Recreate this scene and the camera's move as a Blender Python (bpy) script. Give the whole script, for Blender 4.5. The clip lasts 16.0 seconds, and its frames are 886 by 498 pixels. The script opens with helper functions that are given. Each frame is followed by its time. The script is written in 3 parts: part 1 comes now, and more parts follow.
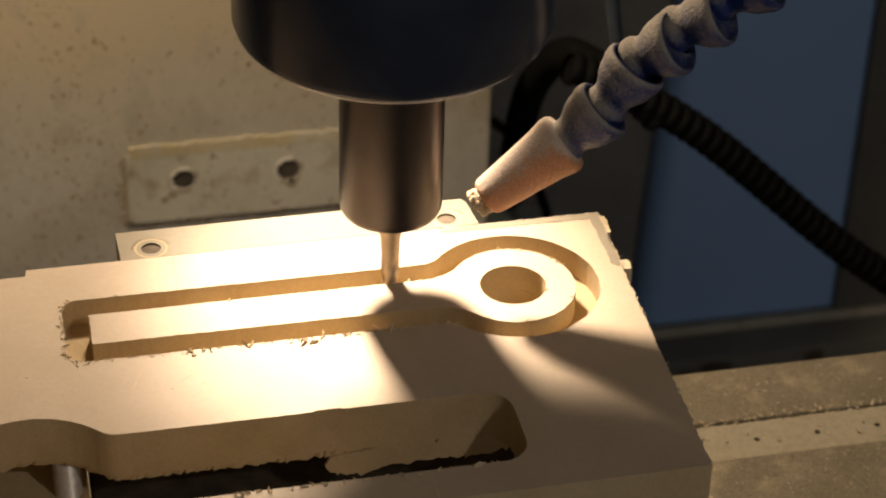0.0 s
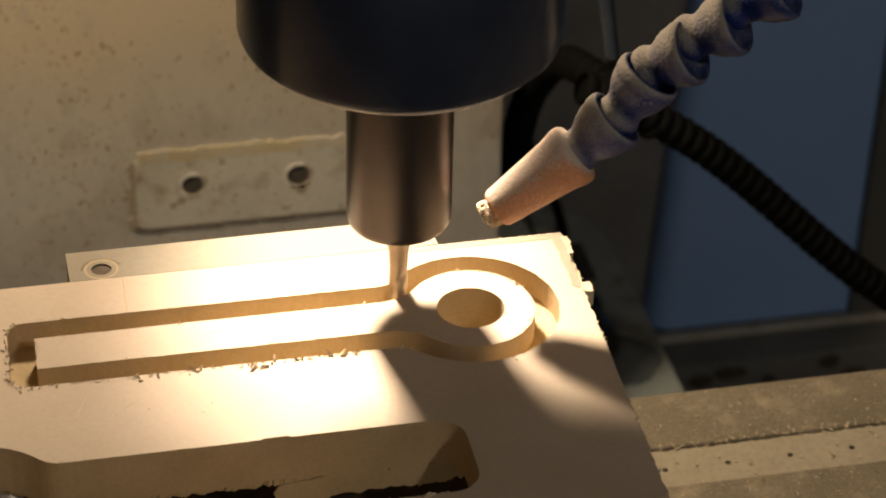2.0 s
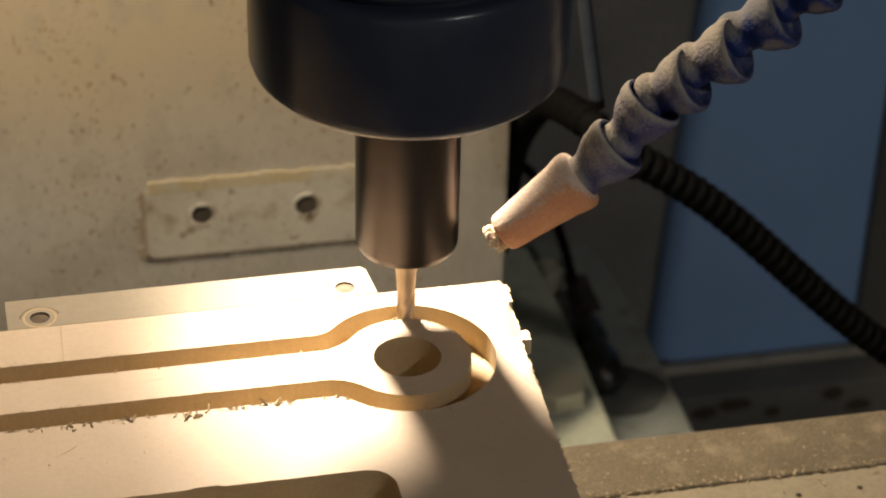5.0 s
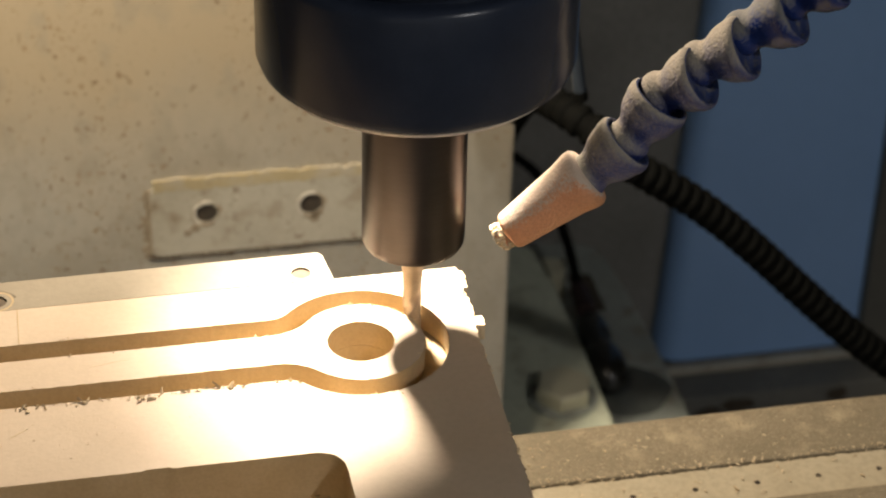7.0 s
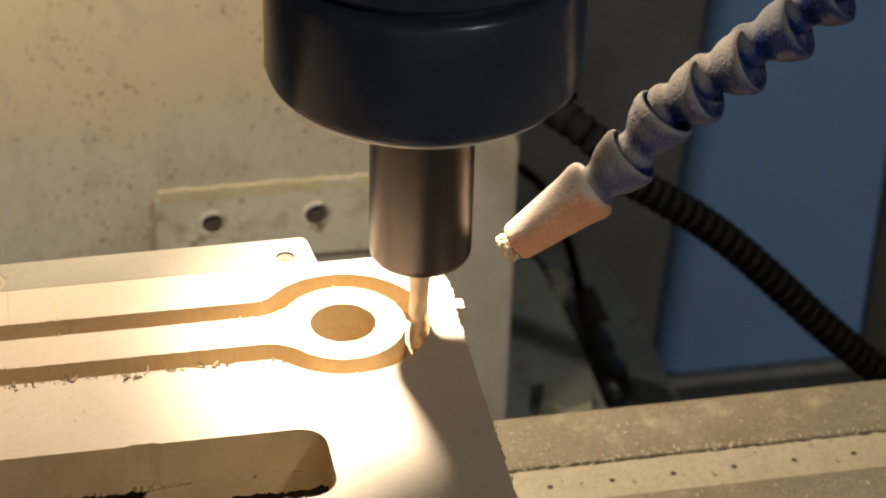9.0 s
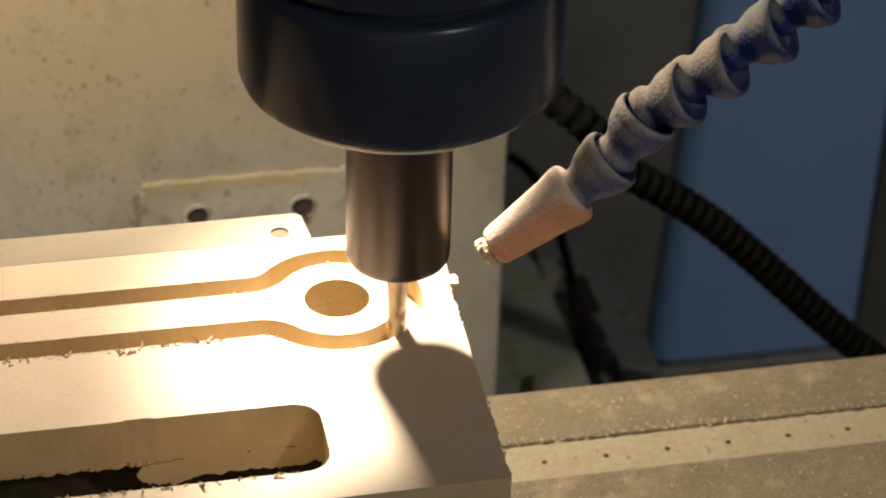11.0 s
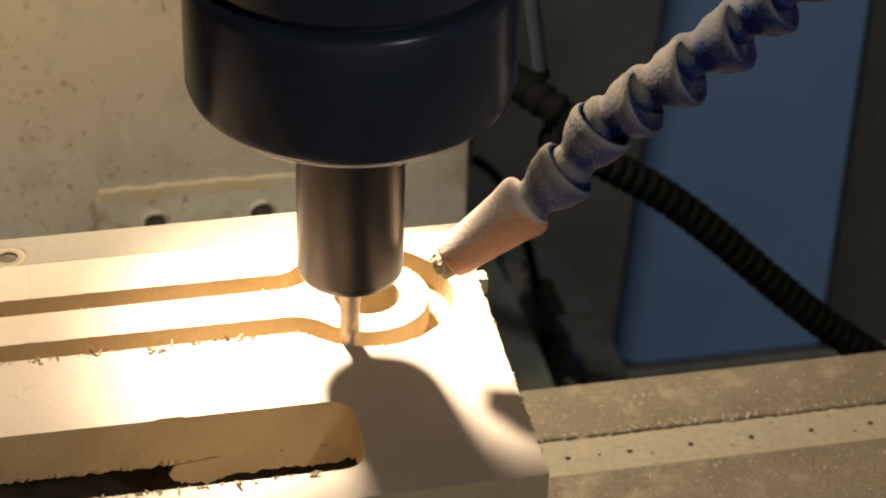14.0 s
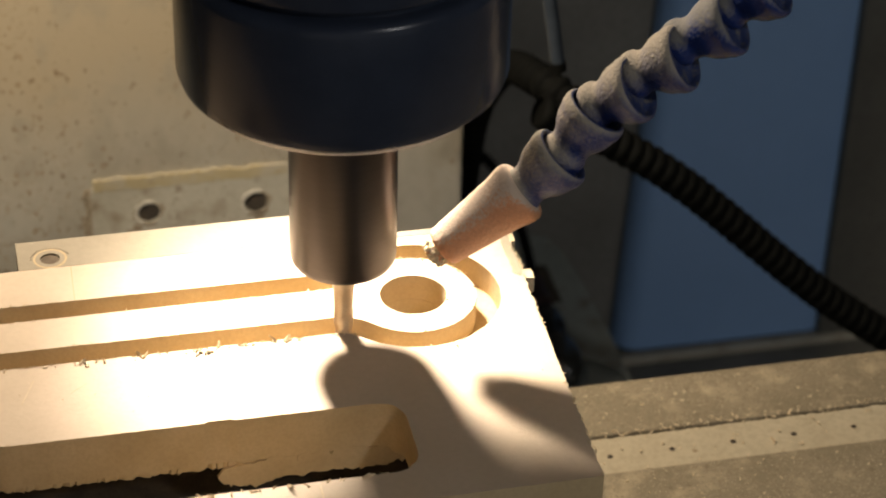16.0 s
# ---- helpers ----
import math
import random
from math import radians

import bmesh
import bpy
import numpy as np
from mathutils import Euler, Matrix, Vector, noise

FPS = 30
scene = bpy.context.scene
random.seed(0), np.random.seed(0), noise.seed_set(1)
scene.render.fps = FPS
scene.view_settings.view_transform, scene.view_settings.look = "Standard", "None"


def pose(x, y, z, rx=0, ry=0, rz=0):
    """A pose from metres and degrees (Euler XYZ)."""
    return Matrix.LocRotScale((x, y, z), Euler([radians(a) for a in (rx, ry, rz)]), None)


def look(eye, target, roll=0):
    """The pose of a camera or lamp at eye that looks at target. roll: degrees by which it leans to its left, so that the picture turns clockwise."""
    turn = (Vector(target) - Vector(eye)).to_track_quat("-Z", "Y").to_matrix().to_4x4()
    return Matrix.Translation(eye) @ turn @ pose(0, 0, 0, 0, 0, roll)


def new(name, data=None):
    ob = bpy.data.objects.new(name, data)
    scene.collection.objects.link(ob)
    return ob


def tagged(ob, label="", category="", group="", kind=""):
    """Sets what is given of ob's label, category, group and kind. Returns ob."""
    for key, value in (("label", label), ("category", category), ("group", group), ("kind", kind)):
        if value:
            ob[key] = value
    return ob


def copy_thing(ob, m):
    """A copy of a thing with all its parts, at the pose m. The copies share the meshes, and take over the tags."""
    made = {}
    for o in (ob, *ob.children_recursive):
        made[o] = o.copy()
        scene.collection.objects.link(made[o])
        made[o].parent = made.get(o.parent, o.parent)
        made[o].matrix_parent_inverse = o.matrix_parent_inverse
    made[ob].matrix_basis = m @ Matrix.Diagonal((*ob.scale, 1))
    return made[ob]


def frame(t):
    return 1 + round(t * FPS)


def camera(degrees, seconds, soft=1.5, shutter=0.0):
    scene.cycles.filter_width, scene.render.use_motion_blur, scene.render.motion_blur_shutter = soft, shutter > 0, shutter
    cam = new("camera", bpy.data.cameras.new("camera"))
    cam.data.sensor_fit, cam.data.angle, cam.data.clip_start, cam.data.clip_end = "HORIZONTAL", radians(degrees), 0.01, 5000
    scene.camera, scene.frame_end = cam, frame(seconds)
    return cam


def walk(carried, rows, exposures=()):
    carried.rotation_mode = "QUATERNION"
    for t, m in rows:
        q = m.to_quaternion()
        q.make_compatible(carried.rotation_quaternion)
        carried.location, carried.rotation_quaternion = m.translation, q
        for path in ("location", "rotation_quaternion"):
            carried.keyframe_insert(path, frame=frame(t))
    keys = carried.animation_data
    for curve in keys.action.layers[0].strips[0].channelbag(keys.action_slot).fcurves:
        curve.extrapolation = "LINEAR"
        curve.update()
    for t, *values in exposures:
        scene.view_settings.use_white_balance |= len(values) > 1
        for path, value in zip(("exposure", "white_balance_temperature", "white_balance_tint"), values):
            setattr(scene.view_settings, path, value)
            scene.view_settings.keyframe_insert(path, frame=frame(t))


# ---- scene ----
# ---- camera ----
cam = camera(21.88, 16.0, soft=2.0)
cam.data.dof.use_dof, cam.data.dof.focus_distance, cam.data.dof.aperture_fstop = True, 0.76, 20.0
walk(cam, [(t, pose(*p)) for t, *p in [
    (0, -0.12738, -0.62854, 0.45243, 55.502, -1.331, -12.146),
    (0.5, -0.12683, -0.6259, 0.45122, 55.468, -1.229, -11.964),
    (1, -0.12606, -0.62513, 0.45122, 55.535, -1.229, -11.984),
    (1.5, -0.12331, -0.61798, 0.44946, 55.328, -1.152, -11.906),
    (2, -0.12254, -0.61534, 0.44869, 55.444, -1.193, -11.793),
    (2.5, -0.12232, -0.61798, 0.44913, 55.641, -1.156, -11.866),
    (3, -0.12309, -0.62249, 0.45243, 55.877, -0.993, -11.464),
    (3.5, -0.12507, -0.62513, 0.45111, 55.784, -1.082, -11.916),
    (4, -0.12705, -0.62898, 0.45243, 56.14, -1.098, -11.611),
    (4.5, -0.12606, -0.62964, 0.45331, 56.365, -1.133, -11.657),
    (7, -0.12738, -0.62909, 0.45177, 56.393, -1.236, -11.527),
    (7.5, -0.12793, -0.62986, 0.45199, 56.328, -1.012, -11.364),
    (8, -0.12793, -0.63206, 0.4543, 56.634, -1.197, -11.229),
    (8.5, -0.13013, -0.63184, 0.45507, 56.679, -1.349, -11.329),
    (9, -0.12969, -0.63261, 0.4543, 56.669, -1.349, -11.387),
    (11.5, -0.11726, -0.61501, 0.45485, 56.034, -1.329, -11.365),
    (12, -0.11638, -0.61347, 0.4543, 56.057, -1.261, -11.447),
    (12.5, -0.11572, -0.61314, 0.45419, 56.047, -1.408, -11.59),
    (13, -0.1122, -0.61006, 0.45265, 55.986, -1.224, -11.626),
    (13.5, -0.1122, -0.60731, 0.45287, 55.995, -1.401, -11.811),
    (14, -0.11011, -0.60544, 0.4521, 55.992, -1.507, -12.087),
    (14.5, -0.10846, -0.60324, 0.45122, 55.834, -1.424, -12.187),
    (15, -0.10725, -0.60214, 0.45111, 55.793, -1.435, -12.309),
    (15.5, -0.10934, -0.60544, 0.45254, 55.919, -1.563, -12.393),
    (16, -0.1089, -0.6039, 0.45067, 55.7, -1.303, -12.348),
]], exposures=[(0, -0.31, 7150, 14), (1.5, -0.26, 7150, 14), (2.5, -0.21, 7080, 13.5), (3.5, -0.07, 7000, 13), (4.5, 0.04, 6850, 12), (7, 0.47, 6500, 10), (9, 0.45, 6450, 9), (11.5, 0.21, 6550, 10), (12.5, 0.15, 6550, 10), (16, 0.18, 6550, 10)])

# where the table stands: seconds and the place of the rod's eye
TABLE = [
    (0, 0.04048, -0.01221), (0.5, 0.03542, -0.01221), (1, 0.03069, -0.01232), (1.5, 0.02607,
    -0.01243), (2, 0.02189, -0.01463), (2.5, 0.01859, -0.01771), (3, 0.01463, -0.02068), (3.5,
    0.01034, -0.02332), (4, 0.00561, -0.02497), (4.5, 0.00066, -0.02574), (5, -0.00429, -0.02519),
    (5.5, -0.00902, -0.02387), (6, -0.01331, -0.02156), (6.5, -0.01716, -0.01859), (7, -0.02024,
    -0.01485), (7.5, -0.02321, -0.01089), (8, -0.02475, -0.0066), (8.5, -0.02574, -0.00143), (9,
    -0.02574, 0.00319), (9.5, -0.02475, 0.0077), (10, -0.02299, 0.01199), (10.5, -0.02046, 0.01595),
    (11, -0.01738, 0.01925), (11.5, -0.01364, 0.02211), (12, -0.00913, 0.0242), (12.5, -0.00462,
    0.02552), (13, 0.00077, 0.02574), (13.5, 0.00528, 0.02552), (14, 0.01023, 0.02464), (14.5,
    0.01441, 0.02266), (15, 0.01848, 0.01914), (15.5, 0.02189, 0.01628), (16, 0.02662, 0.01463)]

# ---- light ----
world = bpy.data.worlds.new("room_light")
scene.world = world
world.use_nodes = True
bg = world.node_tree.nodes["Background"]
bg.inputs["Color"].default_value = (0.95, 0.94, 0.92, 1)
bg.inputs["Strength"].default_value = 0.22


def lamp(name, kind, eye, target, watts, colour, size, cone=0.0, blend=0.5):
    data = bpy.data.lights.new(name, kind)
    data.energy, data.color = watts, colour
    if kind == "SPOT":
        data.spot_size, data.spot_blend, data.shadow_soft_size = radians(cone), blend, size
    else:
        data.size = size
    ob = new(name, data)
    ob.matrix_world = look(eye, target)
    return ob


# the work lamp behind the spindle: its beam and the spill from its reflector; and an unseen fill added to brighten the
# column
LAMP = (-0.0345, 0.189, 0.226)
lamp("work_lamp_beam", "SPOT", LAMP, (-0.001, -0.003, 0.0), 24.0, (1.0, 0.875, 0.735), 0.021, 37, 1.0)
lamp("work_lamp_spill", "SPOT", LAMP, (0.02, 0.0, 0.0), 5.0, (1.0, 0.83, 0.645), 0.021, 150, 0.5)
lamp("column_fill", "SPOT", (-0.22, 0.16, 0.56), (-0.03, 0.45, -0.12), 36.0, (1.0, 0.85, 0.65), 0.05, 64, 0.9)
lamp("room_lamp", "AREA", (0.70, -1.42, 1.22), (0.05, 0.1, -0.05), 5.5, (0.98, 0.96, 0.94), 0.08)

# ---- materials ----


def material(name, low, high, scale=40.0, rough=0.6, metal=0.0, bump=0.0, bump_scale=400.0, specks=None, dust=None,
             stretch=(1, 1, 1), fine=0.35, spec=0.5, patch=None):
    """Two-scale noise between two colours, with relief, dark specks and dust on upper sides."""
    m = bpy.data.materials.new(name)
    m.use_nodes = True
    nt = m.node_tree
    n, link = nt.nodes, nt.links.new
    bsdf = n["Principled BSDF"]
    bsdf.inputs["Roughness"].default_value = rough
    bsdf.inputs["Metallic"].default_value = metal
    bsdf.inputs["Specular IOR Level"].default_value = spec
    tc = n.new("ShaderNodeTexCoord")
    mp = n.new("ShaderNodeMapping")
    mp.inputs["Scale"].default_value = stretch
    link(tc.outputs["Object"], mp.inputs["Vector"])

    def noise_tex(s, detail=4.0):
        t = n.new("ShaderNodeTexNoise")
        t.inputs["Scale"].default_value = s
        t.inputs["Detail"].default_value = detail
        link(mp.outputs["Vector"], t.inputs["Vector"])
        return t

    def ramp(src, a, b, ca=(0, 0, 0, 1), cb=(1, 1, 1, 1)):
        r = n.new("ShaderNodeValToRGB")
        r.color_ramp.elements[0].position, r.color_ramp.elements[1].position = a, b
        r.color_ramp.elements[0].color, r.color_ramp.elements[1].color = ca, cb
        link(src, r.inputs["Fac"])
        return r

    def mix(fac, a, b):
        x = n.new("ShaderNodeMix")
        x.data_type = "RGBA"
        for sock, val in ((x.inputs[0], fac), (x.inputs[6], a), (x.inputs[7], b)):
            if hasattr(val, "default_value"):
                link(val, sock)
            else:
                sock.default_value = val
        return x.outputs[2]

    big, small = noise_tex(scale), noise_tex(scale * 14)
    col = ramp(big.outputs["Fac"], 0.3, 0.7, (*low, 1), (*high, 1)).outputs["Color"]
    tone = tuple(c * 0.72 for c in low)
    grain = ramp(small.outputs["Fac"], 0.42, 0.62)
    f = n.new("ShaderNodeMath")
    f.operation = "MULTIPLY"
    f.inputs[1].default_value = fine
    link(grain.outputs["Color"], f.inputs[0])
    col = mix(f.outputs[0], col, (*tone, 1))
    if patch:
        # one broad patch of another colour above a height, with a ragged lower edge
        colour, z0, z1, wave = patch
        sx = n.new("ShaderNodeSeparateXYZ")
        link(tc.outputs["Object"], sx.inputs[0])
        pn = noise_tex(16.0, 5.0)
        pm = n.new("ShaderNodeMath")
        pm.operation = "MULTIPLY_ADD"
        link(pn.outputs["Fac"], pm.inputs[0])
        pm.inputs[1].default_value = wave
        link(sx.outputs["Z"], pm.inputs[2])
        pr = n.new("ShaderNodeMapRange")
        link(pm.outputs[0], pr.inputs[0])
        pr.inputs[1].default_value, pr.inputs[2].default_value = z0 + wave / 2, z1 + wave / 2
        col = mix(pr.outputs[0], col, (*colour, 1))
    if specks:
        # colour, scale and thresholds; a fifth number gathers the specks into patches of that scale
        for colour, s, a, b, *flock in specks:
            sp = noise_tex(s, 6.0)
            fac = ramp(sp.outputs["Fac"], a, b).outputs["Color"]
            if flock:
                gate = n.new("ShaderNodeMath")
                gate.operation = "MULTIPLY"
                link(ramp(noise_tex(flock[0], 3.0).outputs["Fac"], 0.40, 0.58).outputs["Color"], gate.inputs[0])
                link(fac, gate.inputs[1])
                fac = gate.outputs[0]
            col = mix(fac, col, (*colour, 1))
    if dust:
        colour, a, b = dust
        geo = n.new("ShaderNodeNewGeometry")
        sep = n.new("ShaderNodeSeparateXYZ")
        link(geo.outputs["Normal"], sep.inputs[0])
        add = n.new("ShaderNodeMath")
        add.operation = "MULTIPLY_ADD"
        dn = noise_tex(900.0)
        link(dn.outputs["Fac"], add.inputs[0])
        add.inputs[1].default_value = 0.9
        link(sep.outputs["Z"], add.inputs[2])
        fac = ramp(add.outputs[0], a, b).outputs["Color"]
        col = mix(fac, col, (*colour, 1))
        rr = n.new("ShaderNodeMapRange")
        link(fac, rr.inputs[0])
        rr.inputs[3].default_value, rr.inputs[4].default_value = rough, 0.95
        link(rr.outputs[0], bsdf.inputs["Roughness"])
    link(col, bsdf.inputs["Base Color"])
    if bump:
        bn = noise_tex(bump_scale, 5.0)
        bp = n.new("ShaderNodeBump")
        bp.inputs["Strength"].default_value = bump
        bp.inputs["Distance"].default_value = 0.0006
        link(bn.outputs["Fac"], bp.inputs["Height"])
        link(bp.outputs["Normal"], bsdf.inputs["Normal"])
    return m


M_MDF = material("mdf_face", (0.53, 0.412, 0.282), (0.59, 0.470, 0.335), 30, 0.62, bump=0.12, bump_scale=900, fine=0.12)
M_CUT = material("mdf_cut", (0.47, 0.35, 0.19), (0.55, 0.42, 0.245), 60, 0.85, bump=0.25, bump_scale=700, fine=0.2)
M_CLEAT = material("dull_mdf_face", (0.27, 0.228, 0.156), (0.315, 0.268, 0.188), 30, 0.7, bump=0.15, bump_scale=900, fine=0.15)
M_SPOIL = material("dusty_particle_board", (0.215, 0.178, 0.112), (0.288, 0.240, 0.157), 35, 0.9, bump=0.8, bump_scale=500,
                   specks=[((0.46, 0.385, 0.26), 420, 0.64, 0.74), ((0.17, 0.13, 0.08), 300, 0.60, 0.75), ((0.42, 0.345, 0.22), 70, 0.55, 0.75), ((0.20, 0.155, 0.095), 900, 0.56, 0.66), ((0.44, 0.365, 0.24), 1100, 0.60, 0.68)])
M_SLAT = material("pale_slat", (0.425, 0.358, 0.236), (0.49, 0.424, 0.292), 30, 0.8, bump=0.3, bump_scale=500,
                  specks=[((0.28, 0.21, 0.12), 260, 0.66, 0.74)])
M_CHIP = material("wood_chips", (0.58, 0.45, 0.27), (0.76, 0.63, 0.43), 200, 0.9)
M_WALL = material("grimy_cream_paint", (0.41, 0.375, 0.30), (0.49, 0.45, 0.365), 9, 0.5, bump=0.35, bump_scale=160, fine=0.22, stretch=(1.25, 1, 0.8),
                  patch=((0.47, 0.38, 0.25), -0.235, -0.14, 0.10),
                  specks=[((0.355, 0.31, 0.23), 40, 0.54, 0.80), ((0.31, 0.205, 0.105), 330, 0.61, 0.68, 13), ((0.20, 0.125, 0.06), 270, 0.655, 0.70, 8),
                          ((0.25, 0.165, 0.085), 620, 0.63, 0.69, 15)])
M_PLATE = material("worn_white_paint", (0.39, 0.36, 0.285), (0.46, 0.425, 0.34), 25, 0.5, bump=0.3, bump_scale=200, fine=0.25,
                   specks=[((0.27, 0.22, 0.15), 60, 0.52, 0.74), ((0.20, 0.15, 0.095), 170, 0.61, 0.68, 24), ((0.17, 0.125, 0.08), 420, 0.63, 0.69, 30)])
# pale colour that paints the lit rim of the bolt holes
M_GLINT = material("painted_hole_glint", (0.52, 0.48, 0.40), (0.60, 0.56, 0.47), 150, 0.6)
M_YELLOW = material("yellow_masking", (0.395, 0.325, 0.185), (0.435, 0.365, 0.225), 60, 0.85, specks=[((0.40, 0.355, 0.265), 90, 0.46, 0.66), ((0.30, 0.24, 0.15), 240, 0.62, 0.70)])
# real grime, and the painted shade of holes, slot and under-board gap
M_GRIME_SHADE = material("black_grime_and_shade", (0.030, 0.024, 0.016), (0.075, 0.055, 0.035), 150, 0.9, bump=0.6)
M_SMEAR = material("dark_smear", (0.085, 0.062, 0.040), (0.19, 0.145, 0.095), 150, 0.9)
M_STAIN = material("brown_stain", (0.22, 0.17, 0.11), (0.34, 0.28, 0.195), 150, 0.9)
M_BLACK = material("black_paint", (0.0195, 0.0255, 0.041), (0.0265, 0.034, 0.053), 60, 0.25, bump=0.03, bump_scale=900, fine=0.1, spec=0.28)
M_STEEL = material("ground_steel", (0.088, 0.078, 0.076), (0.104, 0.093, 0.090), 12, 0.36, 1.0, stretch=(1, 1, 6), fine=0.12)
M_RIM = material("bright_rim", (0.60, 0.56, 0.50), (0.68, 0.63, 0.56), 30, 0.45, 0.4)
M_TOOL = material("dusty_carbide", (0.42, 0.33, 0.23), (0.54, 0.44, 0.32), 90, 0.5, 0.5, fine=0.2)
M_ORANGE = material("orange_plastic", (0.60, 0.27, 0.13), (0.68, 0.33, 0.17), 80, 0.5, bump=1.0, bump_scale=800,
                    dust=((0.60, 0.47, 0.36), 0.72, 1.72))
M_BLUE = material("blue_plastic", (0.016, 0.030, 0.13), (0.024, 0.046, 0.19), 80, 0.30, bump=1.0, bump_scale=900,
                  dust=((0.285, 0.252, 0.205), 0.08, 1.02))
M_BLUE_CLEAN = material("wet_blue_plastic", (0.014, 0.028, 0.12), (0.022, 0.044, 0.18), 80, 0.16, bump=0.5, bump_scale=900,
                        dust=((0.17, 0.165, 0.155), 0.45, 1.55))
M_SOCKET = material("bare_blue_plastic", (0.028, 0.042, 0.115), (0.042, 0.060, 0.15), 80, 0.4, bump=0.3, bump_scale=900, specks=[((0.13, 0.125, 0.12), 400, 0.50, 0.68)])
M_HOSE = material("black_rubber", (0.0024, 0.0025, 0.0022), (0.0045, 0.0046, 0.0038), 80, 0.8, bump=0.4, spec=0.06)
M_PANEL = material("blue_grey_panel", (0.228, 0.382, 0.65), (0.265, 0.43, 0.72), 6, 0.45, bump=0.04, bump_scale=60, fine=0.05,
                   specks=[((0.08, 0.09, 0.10), 70, 0.72, 0.78)])
M_DARK = material("oily_dark_metal", (0.172, 0.166, 0.150), (0.245, 0.237, 0.216), 14, 0.6, bump=0.3, bump_scale=120)
M_EDGE = material("dull_olive_paint", (0.105, 0.103, 0.090), (0.140, 0.137, 0.120), 12, 0.6, bump=0.2)
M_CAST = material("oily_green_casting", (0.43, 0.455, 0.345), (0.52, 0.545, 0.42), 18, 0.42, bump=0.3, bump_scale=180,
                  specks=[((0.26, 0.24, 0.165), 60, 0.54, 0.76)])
# the same casting with shade put into its colour; the washer wears it too
M_CAST_SHADE = material("oily_casting_shaded", (0.235, 0.255, 0.225), (0.30, 0.32, 0.285), 18, 0.42, bump=0.3, bump_scale=180,
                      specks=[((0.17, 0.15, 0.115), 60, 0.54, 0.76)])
M_BOLT = material("oily_bolt", (0.47, 0.45, 0.32), (0.55, 0.52, 0.38), 60, 0.5, 0.2, bump=0.2)
M_RUBBER = material("glossy_black_rubber", (0.013, 0.0135, 0.013), (0.020, 0.0205, 0.019), 60, 0.26, bump=0.1)
M_PIPE = material("dull_pipe", (0.045, 0.058, 0.075), (0.075, 0.092, 0.115), 40, 0.32, 0.5)
M_SHOP = material("pale_shop_paint", (0.50, 0.50, 0.48), (0.58, 0.58, 0.56), 3, 0.8, bump=0.1, bump_scale=80)
M_CONCRETE = material("shop_concrete", (0.22, 0.215, 0.20), (0.30, 0.29, 0.27), 4, 0.85, bump=0.4, bump_scale=60)
M_OIL = material("thick_oil", (0.075, 0.082, 0.075), (0.12, 0.128, 0.115), 40, 0.25, bump=0.1)
M_RED = material("red_sleeve", (0.018, 0.008, 0.007), (0.028, 0.011, 0.009), 80, 0.6)

# ---- tools for building ----


def part(name, bm, mat, parent=None, label="", smooth=0.0, side=None):
    """One mesh object; side: the material of its upright faces."""
    me = bpy.data.meshes.new(name)
    bm.normal_update()
    if side:
        for f in bm.faces:
            f.material_index = 1 if abs(f.normal.z) < 0.6 else 0
    bm.to_mesh(me)
    bm.free()
    me.materials.append(mat)
    if side:
        me.materials.append(side)
    me.polygons.foreach_set("use_smooth", [bool(smooth)] * len(me.polygons))
    if smooth:
        me.set_sharp_from_angle(angle=radians(smooth))
    ob = new(name, me)
    ob.parent = parent
    if label:
        tagged(ob, label)
    return ob


def thing(name, label, category, kind="", group=""):
    return tagged(new(name), label, category, group, kind)


def box(x0, x1, y0, y1, z0, z1, bevel=0.0, seg=2, bm=None):
    own = bm is None
    bm = bm or bmesh.new()
    made = bmesh.ops.create_cube(bm, size=1.0, matrix=Matrix.Translation(((x0 + x1) / 2, (y0 + y1) / 2, (z0 + z1) / 2))
                                 @ Matrix.Diagonal((x1 - x0, y1 - y0, z1 - z0, 1)))
    if bevel:
        edges = {e for v in made["verts"] for e in v.link_edges}
        bmesh.ops.bevel(bm, geom=list(edges), offset=bevel, segments=seg, affect="EDGES", profile=0.5)
    return bm


def lathe(profile, n=64, m=None, bm=None):
    """A turned solid: (radius, height) pairs about z, moved by m."""
    bm = bm or bmesh.new()
    m = m or Matrix()
    rings = []
    for r, z in profile:
        if r < 1e-6:
            rings.append([bm.verts.new(m @ Vector((0, 0, z)))])
        else:
            rings.append([bm.verts.new(m @ Vector((r * math.cos(2 * math.pi * k / n), r * math.sin(2 * math.pi * k / n), z))) for k in range(n)])
    for a, b in zip(rings, rings[1:]):
        for k in range(n):
            j = (k + 1) % n
            if len(a) == 1:
                bm.faces.new((a[0], b[k], b[j]))
            elif len(b) == 1:
                bm.faces.new((a[k], a[j], b[0]))
            else:
                bm.faces.new((a[k], a[j], b[j], b[k]))
    bmesh.ops.recalc_face_normals(bm, faces=bm.faces)
    return bm


